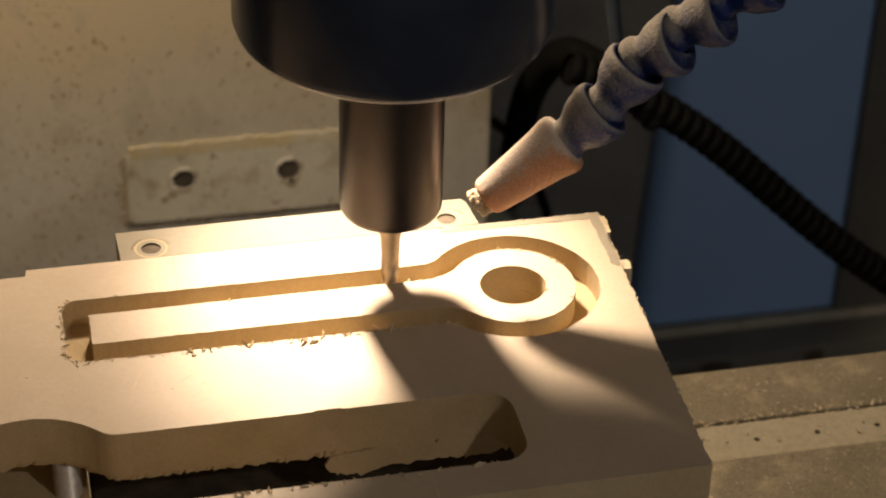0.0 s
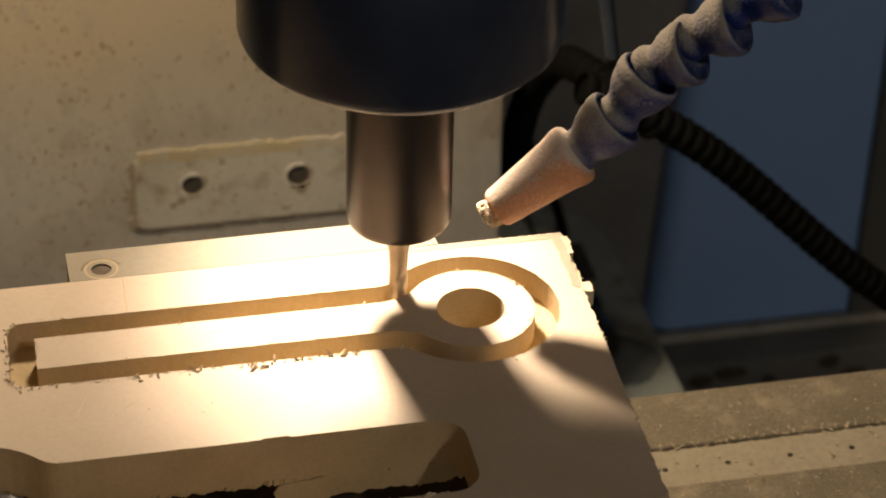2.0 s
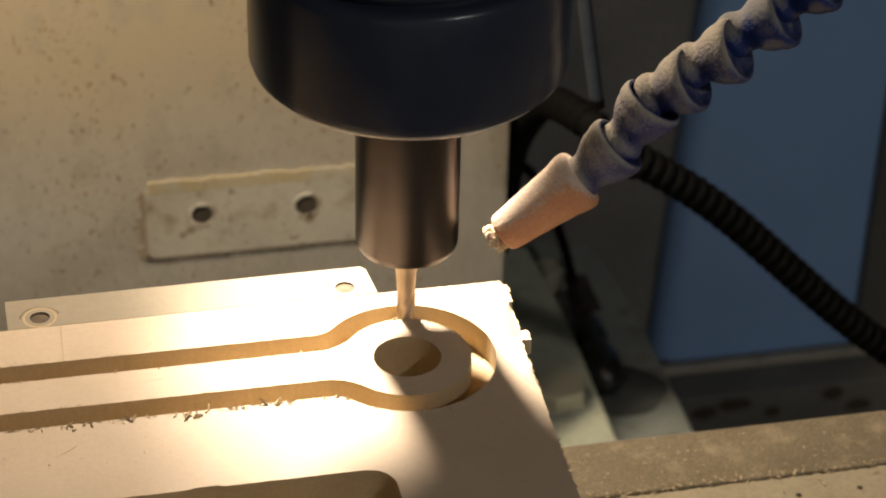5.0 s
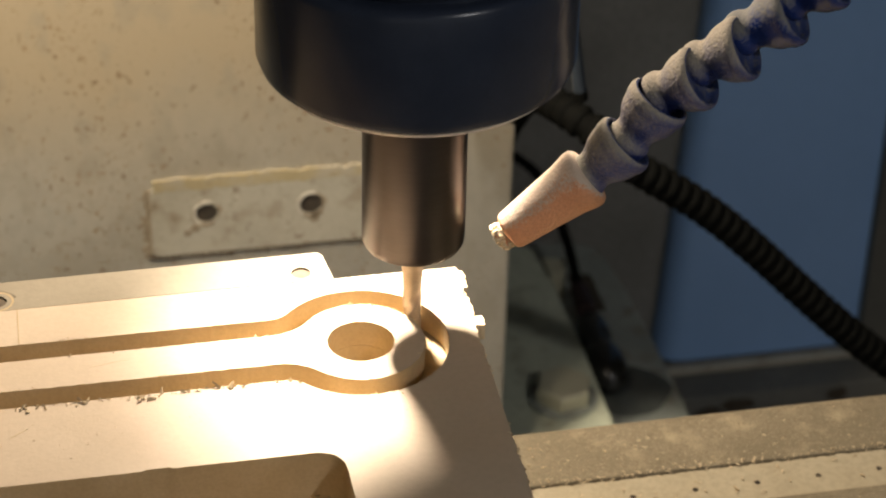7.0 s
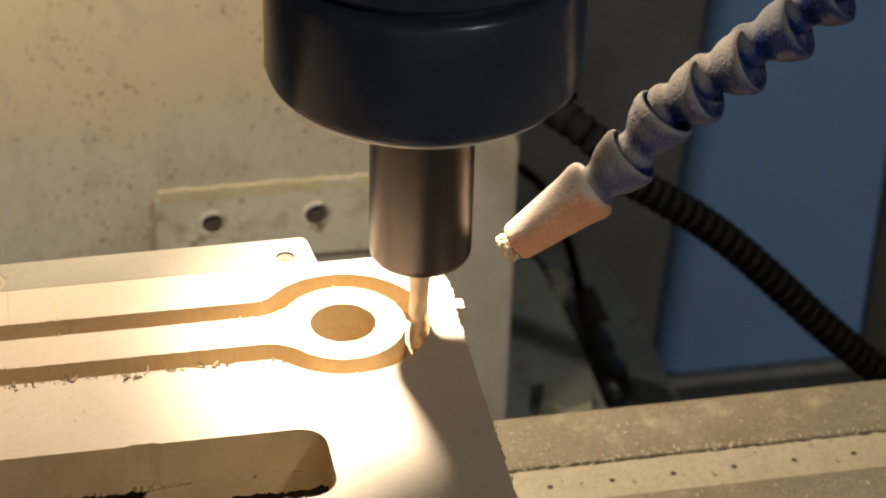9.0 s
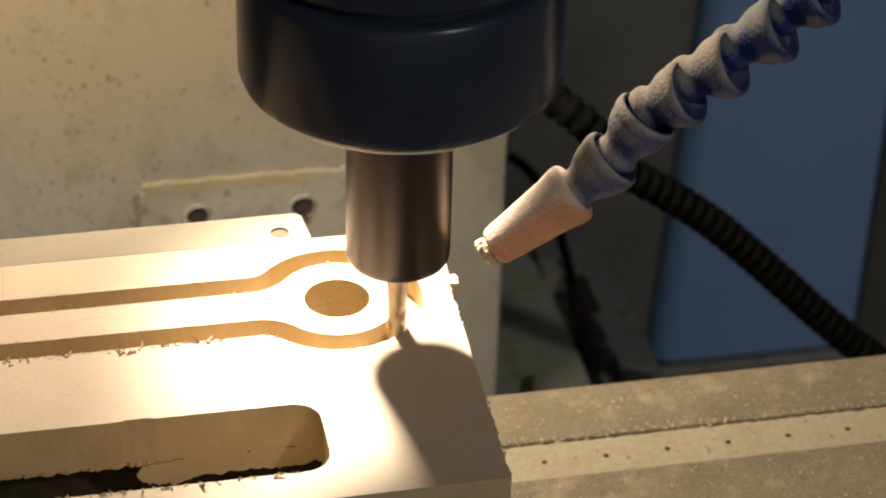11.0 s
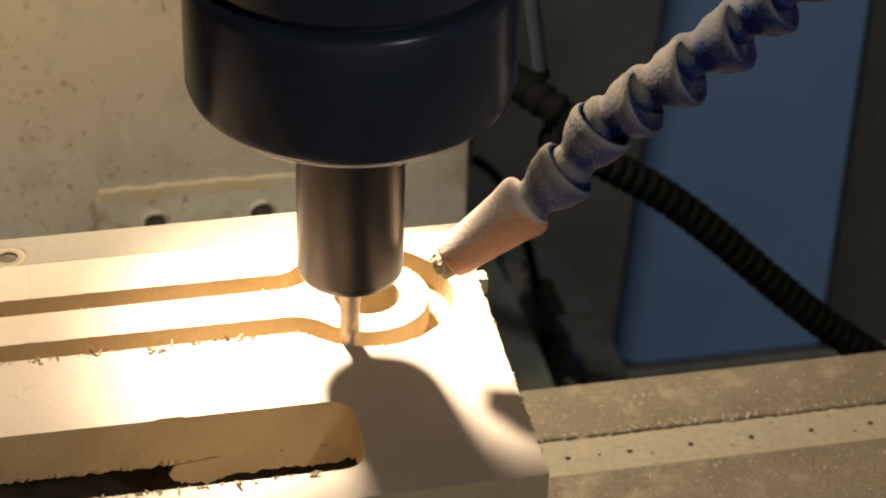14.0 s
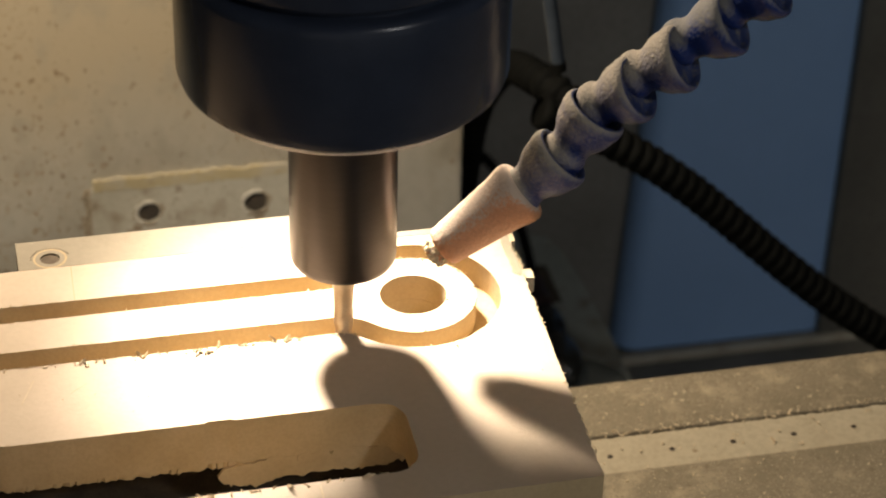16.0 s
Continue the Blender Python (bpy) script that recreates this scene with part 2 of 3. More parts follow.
def sheet(loops, z0, z1):
    """A flat plate with the given outline and holes, from z0 to z1."""
    cu = bpy.data.curves.new("sheet", "CURVE")
    cu.dimensions, cu.fill_mode = "2D", "BOTH"
    cu.extrude = (z1 - z0) / 2
    for loop in loops:
        sp = cu.splines.new("POLY")
        sp.points.add(len(loop) - 1)
        for p, (x, y) in zip(sp.points, loop):
            p.co = (x, y, 0, 1)
        sp.use_cyclic_u = True
    ob = bpy.data.objects.new("sheet", cu)
    scene.collection.objects.link(ob)
    me = bpy.data.meshes.new_from_object(ob.evaluated_get(bpy.context.evaluated_depsgraph_get()))
    bpy.data.objects.remove(ob)
    bpy.data.curves.remove(cu)
    bm = bmesh.new()
    bm.from_mesh(me)
    bpy.data.meshes.remove(me)
    bmesh.ops.translate(bm, vec=(0, 0, (z0 + z1) / 2), verts=bm.verts)
    bmesh.ops.remove_doubles(bm, verts=bm.verts, dist=1e-6)
    return bm


def sweep(points, radius, n=12, bm=None):
    """A round bar along points; radius may change from point to point."""
    bm = bm or bmesh.new()
    pts = [Vector(p) for p in points]
    rad = radius if isinstance(radius, (list, tuple)) else [radius] * len(pts)
    rings, up = [], None
    for i, p in enumerate(pts):
        d = (pts[min(i + 1, len(pts) - 1)] - pts[max(i - 1, 0)]).normalized()
        up = (up - d * up.dot(d)).normalized() if up else d.orthogonal().normalized()
        side = d.cross(up)
        rings.append([bm.verts.new(p + (up * math.cos(2 * math.pi * k / n) + side * math.sin(2 * math.pi * k / n)) * rad[i]) for k in range(n)])
    for a, b in zip(rings, rings[1:]):
        for k in range(n):
            bm.faces.new((a[k], a[(k + 1) % n], b[(k + 1) % n], b[k]))
    bm.faces.new(rings[0][::-1])
    bm.faces.new(rings[-1])
    bmesh.ops.recalc_face_normals(bm, faces=bm.faces)
    return bm


def spline(points, per=8):
    """A smooth line through points."""
    pts = [Vector(p) for p in points]
    out = []
    for i in range(len(pts) - 1):
        a, b, c, d = pts[max(i - 1, 0)], pts[i], pts[i + 1], pts[min(i + 2, len(pts) - 1)]
        for k in range(per):
            t = k / per
            out.append(0.5 * ((2 * b) + (c - a) * t + (2 * a - 5 * b + 4 * c - d) * t * t + (3 * b - a - 3 * c + d) * t ** 3))
    return out + [pts[-1]]


def arc(cx, cy, r, a0, a1, n):
    return [(cx + r * math.cos(radians(a0 + (a1 - a0) * k / n)), cy + r * math.sin(radians(a0 + (a1 - a0) * k / n))) for k in range(n + 1)]


def rod_outline(R, w, fillet, end, corner):
    """A rod with a round eye at the origin and a straight shank to x = end, counter-clockwise."""
    xc, yc = -math.sqrt((R + fillet) ** 2 - (w + fillet) ** 2), w + fillet
    a = math.degrees(math.atan2(yc, xc))
    pts = arc(0, 0, R, -a, a, 56)
    pts += arc(xc, yc, fillet, a - 180, -90, 12)[1:]
    pts += arc(end + corner, w - corner, corner, 90, 180, 6)
    pts += arc(end + corner, -w + corner, corner, 180, 270, 6)
    pts += arc(xc, -yc, fillet, 90, 180 - a, 12)[:-1]
    return pts


def rough(loop, amount, seed, step=0.0009):
    """The loop with small steps put in and torn a little to the side."""
    rng = random.Random(seed)
    out = []
    for (x0, y0), (x1, y1) in zip(loop, loop[1:] + loop[:1]):
        n = max(1, int(math.hypot(x1 - x0, y1 - y0) / step))
        for k in range(n):
            out.append((x0 + (x1 - x0) * k / n + rng.gauss(0, amount), y0 + (y1 - y0) * k / n + rng.gauss(0, amount)))
    return out

# ---- large structure ----


def build_machine():
    # column cover behind the table, with its bolted plate
    column = part("wall_column", box(-1.0, 0.1495, 0.4504, 0.52, -0.9, 1.0, 0.004), M_WALL, None, smooth=40)
    tagged(column, "grimy cream-painted machine column with brown specks", "machine column", kind="structure")
    part("back_wall", box(-1.05, 1.1, 0.93, 0.97, -0.9, 1.0), M_DARK, None)
    tagged(bpy.data.objects["back_wall"], "dark oily back wall of the cabinet", "wall", kind="structure")
    part("side_wall_left", box(-1.05, -1.0, -0.4, 0.93, -0.9, 1.0), M_EDGE)
    tagged(bpy.data.objects["side_wall_left"], "dull olive side wall of the cabinet", "wall", kind="structure")
    part("side_wall_right", box(1.1, 1.15, -0.4, 0.93, -0.9, 1.0), M_EDGE)
    tagged(bpy.data.objects["side_wall_right"], "dull olive side wall of the cabinet", "wall", kind="structure")
    part("floor", box(-1.05, 1.15, -0.4, 0.97, -0.95, -0.90), M_DARK)
    tagged(bpy.data.objects["floor"], "dark oily floor of the cabinet", "floor", kind="structure")
    part("ceiling", box(-1.05, 1.15, -0.4, 0.97, 1.0, 1.04), M_DARK)
    tagged(bpy.data.objects["ceiling"], "dark roof of the cabinet", "ceiling", kind="structure")

    # the workshop round the machine, with its wide doorway open to the daylight behind the camera
    for name, args, mat, label in (
            ("shop_floor", (-2.4, 2.6, -2.6, 1.05, -1.02, -0.955), M_CONCRETE, "grey concrete workshop floor"),
            ("shop_ceiling", (-2.4, 2.6, -2.6, 1.05, 1.95, 2.0), M_SHOP, "pale painted workshop ceiling"),
            ("shop_wall_left", (-2.5, -2.4, -2.6, 1.05, -1.02, 2.0), M_SHOP, "pale painted workshop wall"),
            ("shop_wall_right", (2.6, 2.7, -2.6, 1.05, -1.02, 2.0), M_SHOP, "pale painted workshop wall"),
            ("shop_wall_far", (-2.5, 2.7, 1.05, 1.15, -1.02, 2.0), M_SHOP, "pale painted workshop wall"),
            ("shop_wall_near_left", (-2.5, -1.8, -2.7, -2.6, -1.02, 2.0), M_SHOP, "pale painted wall beside the open doorway"),
            ("shop_wall_near_right", (2.0, 2.7, -2.7, -2.6, -1.02, 2.0), M_SHOP, "pale painted wall beside the open doorway"),
            ("shop_lintel", (-1.8, 2.0, -2.7, -2.6, 1.75, 2.0), M_SHOP, "pale painted lintel over the open doorway")):
        tagged(part(name, box(*args), mat), label, "floor" if "floor" in name else "ceiling" if "ceiling" in name else "wall", kind="structure")

    # blue-grey door at the back, its frame and the ledge below it
    door = thing("door_1", "smooth blue-grey cabinet door above a dark ledge", "door", "structure")
    # the panel's near edge is rounded off and leans a little
    bm = box(0.4260, 0.5615, 0.8584, 0.8815, -0.6972, 0.75)
    bmesh.ops.bevel(bm, geom=[e for e in bm.edges if all(v.co.x < 0.5 and v.co.y < 0.87 for v in e.verts)], offset=0.0215, segments=9, affect="EDGES", profile=0.5)
    for v in bm.verts:
        if v.co.x < 0.5:
            v.co.x += 0.054 * (v.co.z + 0.6972) - 0.0405
    part("door_panel", bm, M_PANEL, door, smooth=40)
    part("door_frame", box(0.5615, 0.8544, 0.8494, 0.9256, -0.6972, 0.75, 0.003), M_EDGE, door, "dull olive door frame", smooth=40)
    part("door_frame", box(0.1936, 0.56, 0.8830, 0.9256, -0.6972, 0.75, 0.003), M_DARK, door, "dark oily door frame", smooth=40)
    ledge = part("ledge", box(0.1936, 0.9664, 0.8136, 0.9256, -0.7935, -0.7039, 0.003), M_EDGE, door, "grey ledge with black grime", smooth=40)
    part("sill", box(0.1936, 0.9664, 0.6344, 0.8091, -0.8607, -0.7711, 0.004), M_GRIME_SHADE, door, "black oily sill", smooth=40)
    part("seal", box(0.3504, 0.9664, 0.8472, 0.8556, -0.7039, -0.6977, 0.0008), M_PLATE, door, "thin pale seal along the ledge", smooth=40)
    rng = random.Random(12)
    for k in range(9):
        x, w = 0.42 + 0.034 * k + rng.uniform(-0.011, 0.011), rng.uniform(0.0045, 0.0157)
        h = rng.uniform(-0.011, 0.011)
        blob = [(x + w * math.cos(a) * rng.uniform(0.9, 1.1), -0.7240 + h + 0.0067 * math.sin(a) * rng.uniform(0.8, 1.2))
                for a in [2 * math.pi * i / 12 for i in range(12)]]
        bm = sheet([blob], 0, 0.0008)
        bmesh.ops.transform(bm, matrix=Matrix.Translation((0, 0.8134, 0)) @ Matrix.Rotation(radians(90), 4, "X"), verts=bm.verts)
        part("grease_spot", bm, M_GRIME_SHADE, ledge, "black grease spot on the ledge")

    # casting behind the column's edge: a flat way and a lower recess beside it
    bed = thing("machine_bed", "oily grey-green cast machine bed with a recess", "machine bed", "structure")
    part("way", sheet([[(0.1515, 0.456), (0.2362, 0.456), (0.2365, 0.517), (0.2373, 0.5951), (0.2354, 0.6677), (0.2316, 0.7037), (0.2295, 0.7122),
                        (0.2253, 0.7147), (0.1515, 0.7147)]], -0.5065, -0.4656), M_CAST, bed)
    # the recess's shade is in its darker colour
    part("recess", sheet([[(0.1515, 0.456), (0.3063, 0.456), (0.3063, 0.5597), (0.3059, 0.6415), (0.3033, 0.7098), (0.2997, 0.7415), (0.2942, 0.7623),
                           (0.2835, 0.7730), (0.2533, 0.7764), (0.1515, 0.7764)]], -0.551, -0.5071), M_CAST_SHADE, bed, "lower face of the casting, shaded in its colour")
    # no slot is cut: a thin dark sheet on top paints its shade
    part("slot", sheet([[(0.2632, 0.6817), (0.2825, 0.6817), (0.2822, 0.7281), (0.2652, 0.7308)]], -0.5071, -0.5064), M_GRIME_SHADE, bed, "dark brown sheet for the shade in a slot")
    part("clip", sheet([[(0.2442, 0.6998), (0.2566, 0.7057), (0.2611, 0.7196), (0.2433, 0.7226)]], -0.5071, -0.484), M_BOLT, bed, "pale clip in the recess")
    rng = random.Random(23)
    for cx, cy, rr in ((0.272, 0.585, 0.030), (0.281, 0.497, 0.011)):
        blob = [(cx + rr * rng.uniform(0.9, 1.08) * math.cos(a), cy + rr * rng.uniform(0.9, 1.08) * math.sin(a)) for a in [2 * math.pi * i / 24 for i in range(24)]]
        part("oil_patch", sheet([blob], -0.5071, -0.5066), M_OIL, bed, "dark patch of oil")
    part("foot", box(0.155, 0.28, 0.48, 0.68, -0.9, -0.551), M_DARK, bed, "dark foot of the bed")



def build_plate():
    plate = thing("bolted_plate", "worn white plate with two bolt holes and a yellow top edge on the column", "plate", "structure")
    y = 0.4504
    outline = []
    for cx, cz, a in ((0.072, -0.2285, 0), (-0.053, -0.2285, 90), (-0.053, -0.2635, 180), (0.072, -0.2635, 270)):
        outline += arc(cx, cz, 0.005, a, a + 90, 5)
    holes = [arc(-0.0267, -0.2425, 0.0062, 0, 360, 24)[:-1], arc(0.0322, -0.2425, 0.0066, 0, 360, 24)[:-1]]
    turn = Matrix.Translation((0, y, 0)) @ Matrix.Rotation(radians(90), 4, "X")
    bm = sheet([outline] + holes, 0.0, 0.0013)
    bmesh.ops.transform(bm, matrix=turn, verts=bm.verts)
    part("plate", bm, M_PLATE, plate)
    bm = sheet([rough([(-0.056, -0.2262), (0.074, -0.2262), (0.074, -0.2190), (-0.056, -0.2190)], 0.0007, 14, 0.0016)], 0.0, 0.00142)
    bmesh.ops.transform(bm, matrix=turn, verts=bm.verts)
    part("yellow_edge", bm, M_YELLOW, plate, "faded yellow tape edge")
    for hx, r in ((-0.0267, 0.0062), (0.0322, 0.0066)):
        # the column is solid: a dark disc paints the hole's inner shade
        part("bolt_hole_shade", lathe([(0, 0.0006), (r * 0.99, 0.0006), (r * 0.99, 0.0002), (0, 0.0002)], 24,
                                Matrix.Translation((hx, 0, -0.2425)) @ turn), M_GRIME_SHADE, plate, "dark disc for the shade inside a bolt hole")
        # painted highlight: a pale crescent where the rim catches the light
        bm = sheet([arc(hx, -0.2425, r + 0.0016, 70, 235, 16) + arc(hx, -0.2425, r + 0.0002, 235, 70, 16)], 0.0013, 0.0019)
        bmesh.ops.transform(bm, matrix=turn, verts=bm.verts)
        part("hole_glint", bm, M_GLINT, plate, "pale crescent for the light on the hole's rim")
    rng = random.Random(17)
    for hx, hz, r in ((-0.0267, -0.2425, 0.0084), (0.0322, -0.2430, 0.0090), (-0.0335, -0.2515, 0.0030), (-0.0380, -0.2545, 0.0022), (0.0340, -0.2515, 0.0035)):
        blob = [(hx + r * rng.uniform(0.72, 1.12) * math.cos(a), hz + r * rng.uniform(0.72, 1.05) * math.sin(a)) for a in [2 * math.pi * i / 22 for i in range(22)]]
        bm = sheet([blob] + ([arc(hx, -0.2425, 0.0067, 0, 360, 20)[:-1]] if r > 0.007 else []), 0.0013, 0.0015)
        bmesh.ops.transform(bm, matrix=turn, verts=bm.verts)
        part("grease_stain", bm, M_STAIN, plate, "brown grease stain round the hole")
    # grime along the foot and the end of the plate
    rng = random.Random(4)
    bm = bmesh.new()
    for k in range(240):
        x, w = rng.uniform(-0.058, 0.075), rng.uniform(0.0006, 0.0022)
        box(x - w, x + w, y - 0.0012 + 0.0006 * rng.random(), y - 0.0002, -0.2695 - abs(rng.gauss(0, 0.0009)), -0.2672, bm=bm)
    tagged(part("grime_line", bm, M_SMEAR, plate, "dark grime along the plate's foot"), kind="stuff")
    bm = bmesh.new()
    for k in range(60):
        z, w = rng.uniform(-0.268, -0.226), abs(rng.gauss(0, 0.0020))
        box(-0.0588 - w, -0.0578, y - 0.0005 - 0.0002 * rng.random(), y - 0.0002, z - 0.0016, z + 0.0016, bm=bm)
    tagged(part("grime_line", bm, M_STAIN, plate, "brown grime along the plate's end"), kind="stuff")



# ---- spindle ----


def build_spindle():
    sp = thing("spindle", "black spindle nose with a ground steel tool holder and cutter", "milling spindle")
    part("nose_collar", lathe([(0, 0.0974), (0.0462, 0.0974), (0.0478, 0.0980), (0.0500, 0.0998), (0.0511, 0.1030), (0.0511, 0.1370),
                               (0.0509, 0.1385), (0.0503, 0.1396), (0.0494, 0.1404), (0.0480, 0.1408), (0, 0.1408)], 128), M_BLACK, sp, "black painted collar", 30)
    part("housing", lathe([(0.045, 0.1405), (0.045, 0.1438), (0.0485, 0.1442), (0.0490, 0.1460), (0.0490, 0.40), (0, 0.40)], 96), M_BLACK, sp,
         "black spindle housing", 30)
    # painted highlight: a pale ring for the board's bounce light on the collar's edge
    part("rim", lathe([(0.0440, 0.0978), (0.0440, 0.0966), (0.0468, 0.0966), (0.0474, 0.0972), (0.0474, 0.0980)], 96), M_RIM, sp,
         "thin bright ring for the highlight on the collar's lower edge", 30)
    part("tool_holder", lathe([(0, 0.0285), (0.0152, 0.0285), (0.0164, 0.0289), (0.0170, 0.0299), (0.0173, 0.0315), (0.0173, 0.0990), (0, 0.0990)], 96),
         M_STEEL, sp, "ground steel holder", 30)
    bm = lathe([(0, -0.0099)] + [(0.0032, -0.0099 + 0.0006 * k) for k in range(36)] + [(0.0034, 0.0160), (0.0042, 0.0205), (0.0055, 0.0245), (0.0074, 0.0290), (0, 0.0290)], 32)
    for v in bm.verts:
        # two spiral flutes below the shank
        if v.co.z < 0.0105:
            a = math.atan2(v.co.y, v.co.x) - v.co.z * 2 * math.pi / 0.022
            v.co.xy *= 1 - 0.17 * max(0.0, math.cos(2 * a)) * min(1.0, (0.0105 - v.co.z) / 0.003)
    part("end_mill", bm, M_TOOL, sp, "dusty steel end mill", 40)


# ---- air nozzle ----
JOINTS = [(0.0289, -0.008, 0.0323), (0.0557, -0.010, 0.0540), (0.0690, -0.011, 0.0675), (0.0797, -0.011, 0.0826), (0.0921, -0.012, 0.0932),
          (0.1058, -0.012, 0.1032), (0.1205, -0.012, 0.1145), (0.1325, -0.013, 0.1255), (0.1440, -0.014, 0.1360), (0.155, -0.015, 0.146)]


def along(a, b):
    a, b = Vector(a), Vector(b)
    return Matrix.Translation(a) @ (b - a).to_track_quat("Z", "Y").to_matrix().to_4x4(), (b - a).length


def build_nozzle():
    noz = thing("coolant_nozzle", "dusty blue jointed hose with an orange nozzle", "coolant nozzle")
    m, d = along(JOINTS[0], JOINTS[1])
    tip = part("nozzle_tip", lathe([(0, -0.0015), (0.0042, -0.0015), (0.0046, -0.0006), (0.0046, 0.0022), (0.0062, 0.0026), (0.0068, 0.0036),
                              (0.0073, 0.008), (0.0085, 0.019), (0.0095, d - 0.007), (0.0106, d - 0.002), (0.0105, d), (0.0096, d + 0.0012),
                              (0.0070, d + 0.0015), (0, d + 0.0015)], 48, m), M_ORANGE, noz, "orange plastic tip caked with dust", 50)
    # each link leans a little its own way
    leans = [(0.0006, -0.0015), (0.0012, -0.002), (0.0006, -0.0058), (0.0006, -0.0068), (0.0006, -0.0066), (0.0006, -0.004), (0.0, -0.002), (0.0, -0.002)]
    for k, (a, b, (up, near)) in enumerate(zip(JOINTS[1:], JOINTS[2:], leans)):
        d = (Vector(b) - Vector(a)).length
        rise = 0.0007 if k > 1 else 0.0
        m, _ = along((a[0] - rise, a[1] + 2 * rise, a[2] + rise), (b[0] - up * 0.7, b[1] + near, b[2] + up))
        # a straight neck, a short flare, a thick rim and the socket in its mouth
        dusty = k < 4
        hose_link = part("hose_link", lathe([(0, -0.22 * d), (0.0060, -0.22 * d), (0.0072, -0.14 * d), (0.0077, -0.03 * d), (0.0076, 0.05 * d), (0.0070, 0.13 * d), (0.0068, 0.20 * d),
                                             (0.0070, 0.28 * d), (0.0078, 0.37 * d), (0.0090, 0.48 * d), (0.0098, 0.59 * d), (0.0102, 0.70 * d), (0.0104, 0.76 * d), (0.0108, 0.80 * d),
                                             (0.0109, 0.91 * d), (0.0106, 0.97 * d), (0.0100, 1.0 * d)], 48, m), M_BLUE if dusty else M_BLUE_CLEAN, noz, "" if dusty else "cleaner wet blue link", 60)
        part("socket", lathe([(0.0100, 1.0 * d), (0.0095, 1.01 * d), (0.0090, 0.98 * d), (0.0088, 0.90 * d), (0.0082, 0.84 * d), (0, 0.82 * d)], 48, m), M_SOCKET, hose_link,
             "bare dark blue socket", 60)
    # the cake of dust on the tip
    rng = random.Random(9)
    bm = bmesh.new()
    m, d = along(JOINTS[0], JOINTS[1])
    for k in range(150):
        a, z = rng.uniform(0, 2 * math.pi), rng.uniform(-0.0015, 0.0022)
        r = rng.uniform(0.0004, 0.0010)
        made = bmesh.ops.create_icosphere(bm, subdivisions=1, radius=r, matrix=m @ Matrix.Translation((0.0044 * math.cos(a), 0.0044 * math.sin(a), z)))
        for v in made["verts"]:
            v.co += Vector((rng.gauss(0, 0.0002), rng.gauss(0, 0.0002), rng.gauss(0, 0.0002)))
    tagged(part("dust_cake", bm, M_CHIP, tip, "lumps of pale wood dust on the tip", 80), kind="stuff")


# ---- hoses behind ----


def ribbed(pts, hose):
    """A corrugated hose along pts: the core and its ribs, which share one mesh."""
    part("hose_core", sweep(pts, 0.0078, 20), M_HOSE, hose, "", 60)
    ring = lathe([(0.0074, -0.0031), (0.0086, -0.0026), (0.0093, -0.0013), (0.0095, 0), (0.0093, 0.0013), (0.0086, 0.0026), (0.0074, 0.0031)], 20)
    first, run, due = None, 0.0, 0.0
    for a, b in zip(pts, pts[1:]):
        while due <= run + (b - a).length:
            m = Matrix.Translation(a.lerp(b, (due - run) / (b - a).length)) @ (b - a).to_track_quat("Z", "Y").to_matrix().to_4x4()
            if first is None:
                first = rib = part("hose_rib", ring, M_HOSE, hose, "", 60)
            else:
                rib = new("hose_rib", first.data)
                rib.parent = hose
            rib.matrix_basis = m
            due += 0.0079
        run += (b - a).length


def build_hose():
    hose = thing("corrugated_hose", "black corrugated hose sagging before the blue-grey door", "hose")
    # laid from its middle at the origin, up to one side and down to the other
    ribbed(spline([(-0.090, 0, 0.0665), (-0.075, 0, 0.0590), (-0.058, 0, 0.0475), (-0.030, 0, 0.0270), (0, 0, 0), (0.055, 0, -0.0560), (0.090, 0, -0.0880), (0.160, 0, -0.1450), (0.25, 0, -0.210)], 24), hose)
    return hose


def build_pipe():
    pipe = thing("steel_pipe", "dull grey steel pipe with a black corrugated hose bend below it", "pipe")
    part("pipe_wall", sweep([(-0.0132, 0, 0.080), (0, 0, 0)], 0.0034, 16), M_PIPE, pipe, "", 50)
    part("pipe_end", sweep([(-0.0007, 0, 0.0040), (0.0002, 0, -0.0012)], 0.0037, 16), M_HOSE, pipe, "dark pipe end", 50)
    # the bend that carries on from the sagging hose and turns down behind the column
    ribbed(spline([(0.0425, 0.060, -0.0745), (0.0300, 0.062, -0.0615), (0.0190, 0.070, -0.0545), (0.0120, 0.090, -0.0560), (0.0095, 0.120, -0.0680), (0.0085, 0.155, -0.0950),
                   (0.0080, 0.195, -0.1450), (0.0080, 0.225, -0.2300)], 16), pipe)
    return pipe


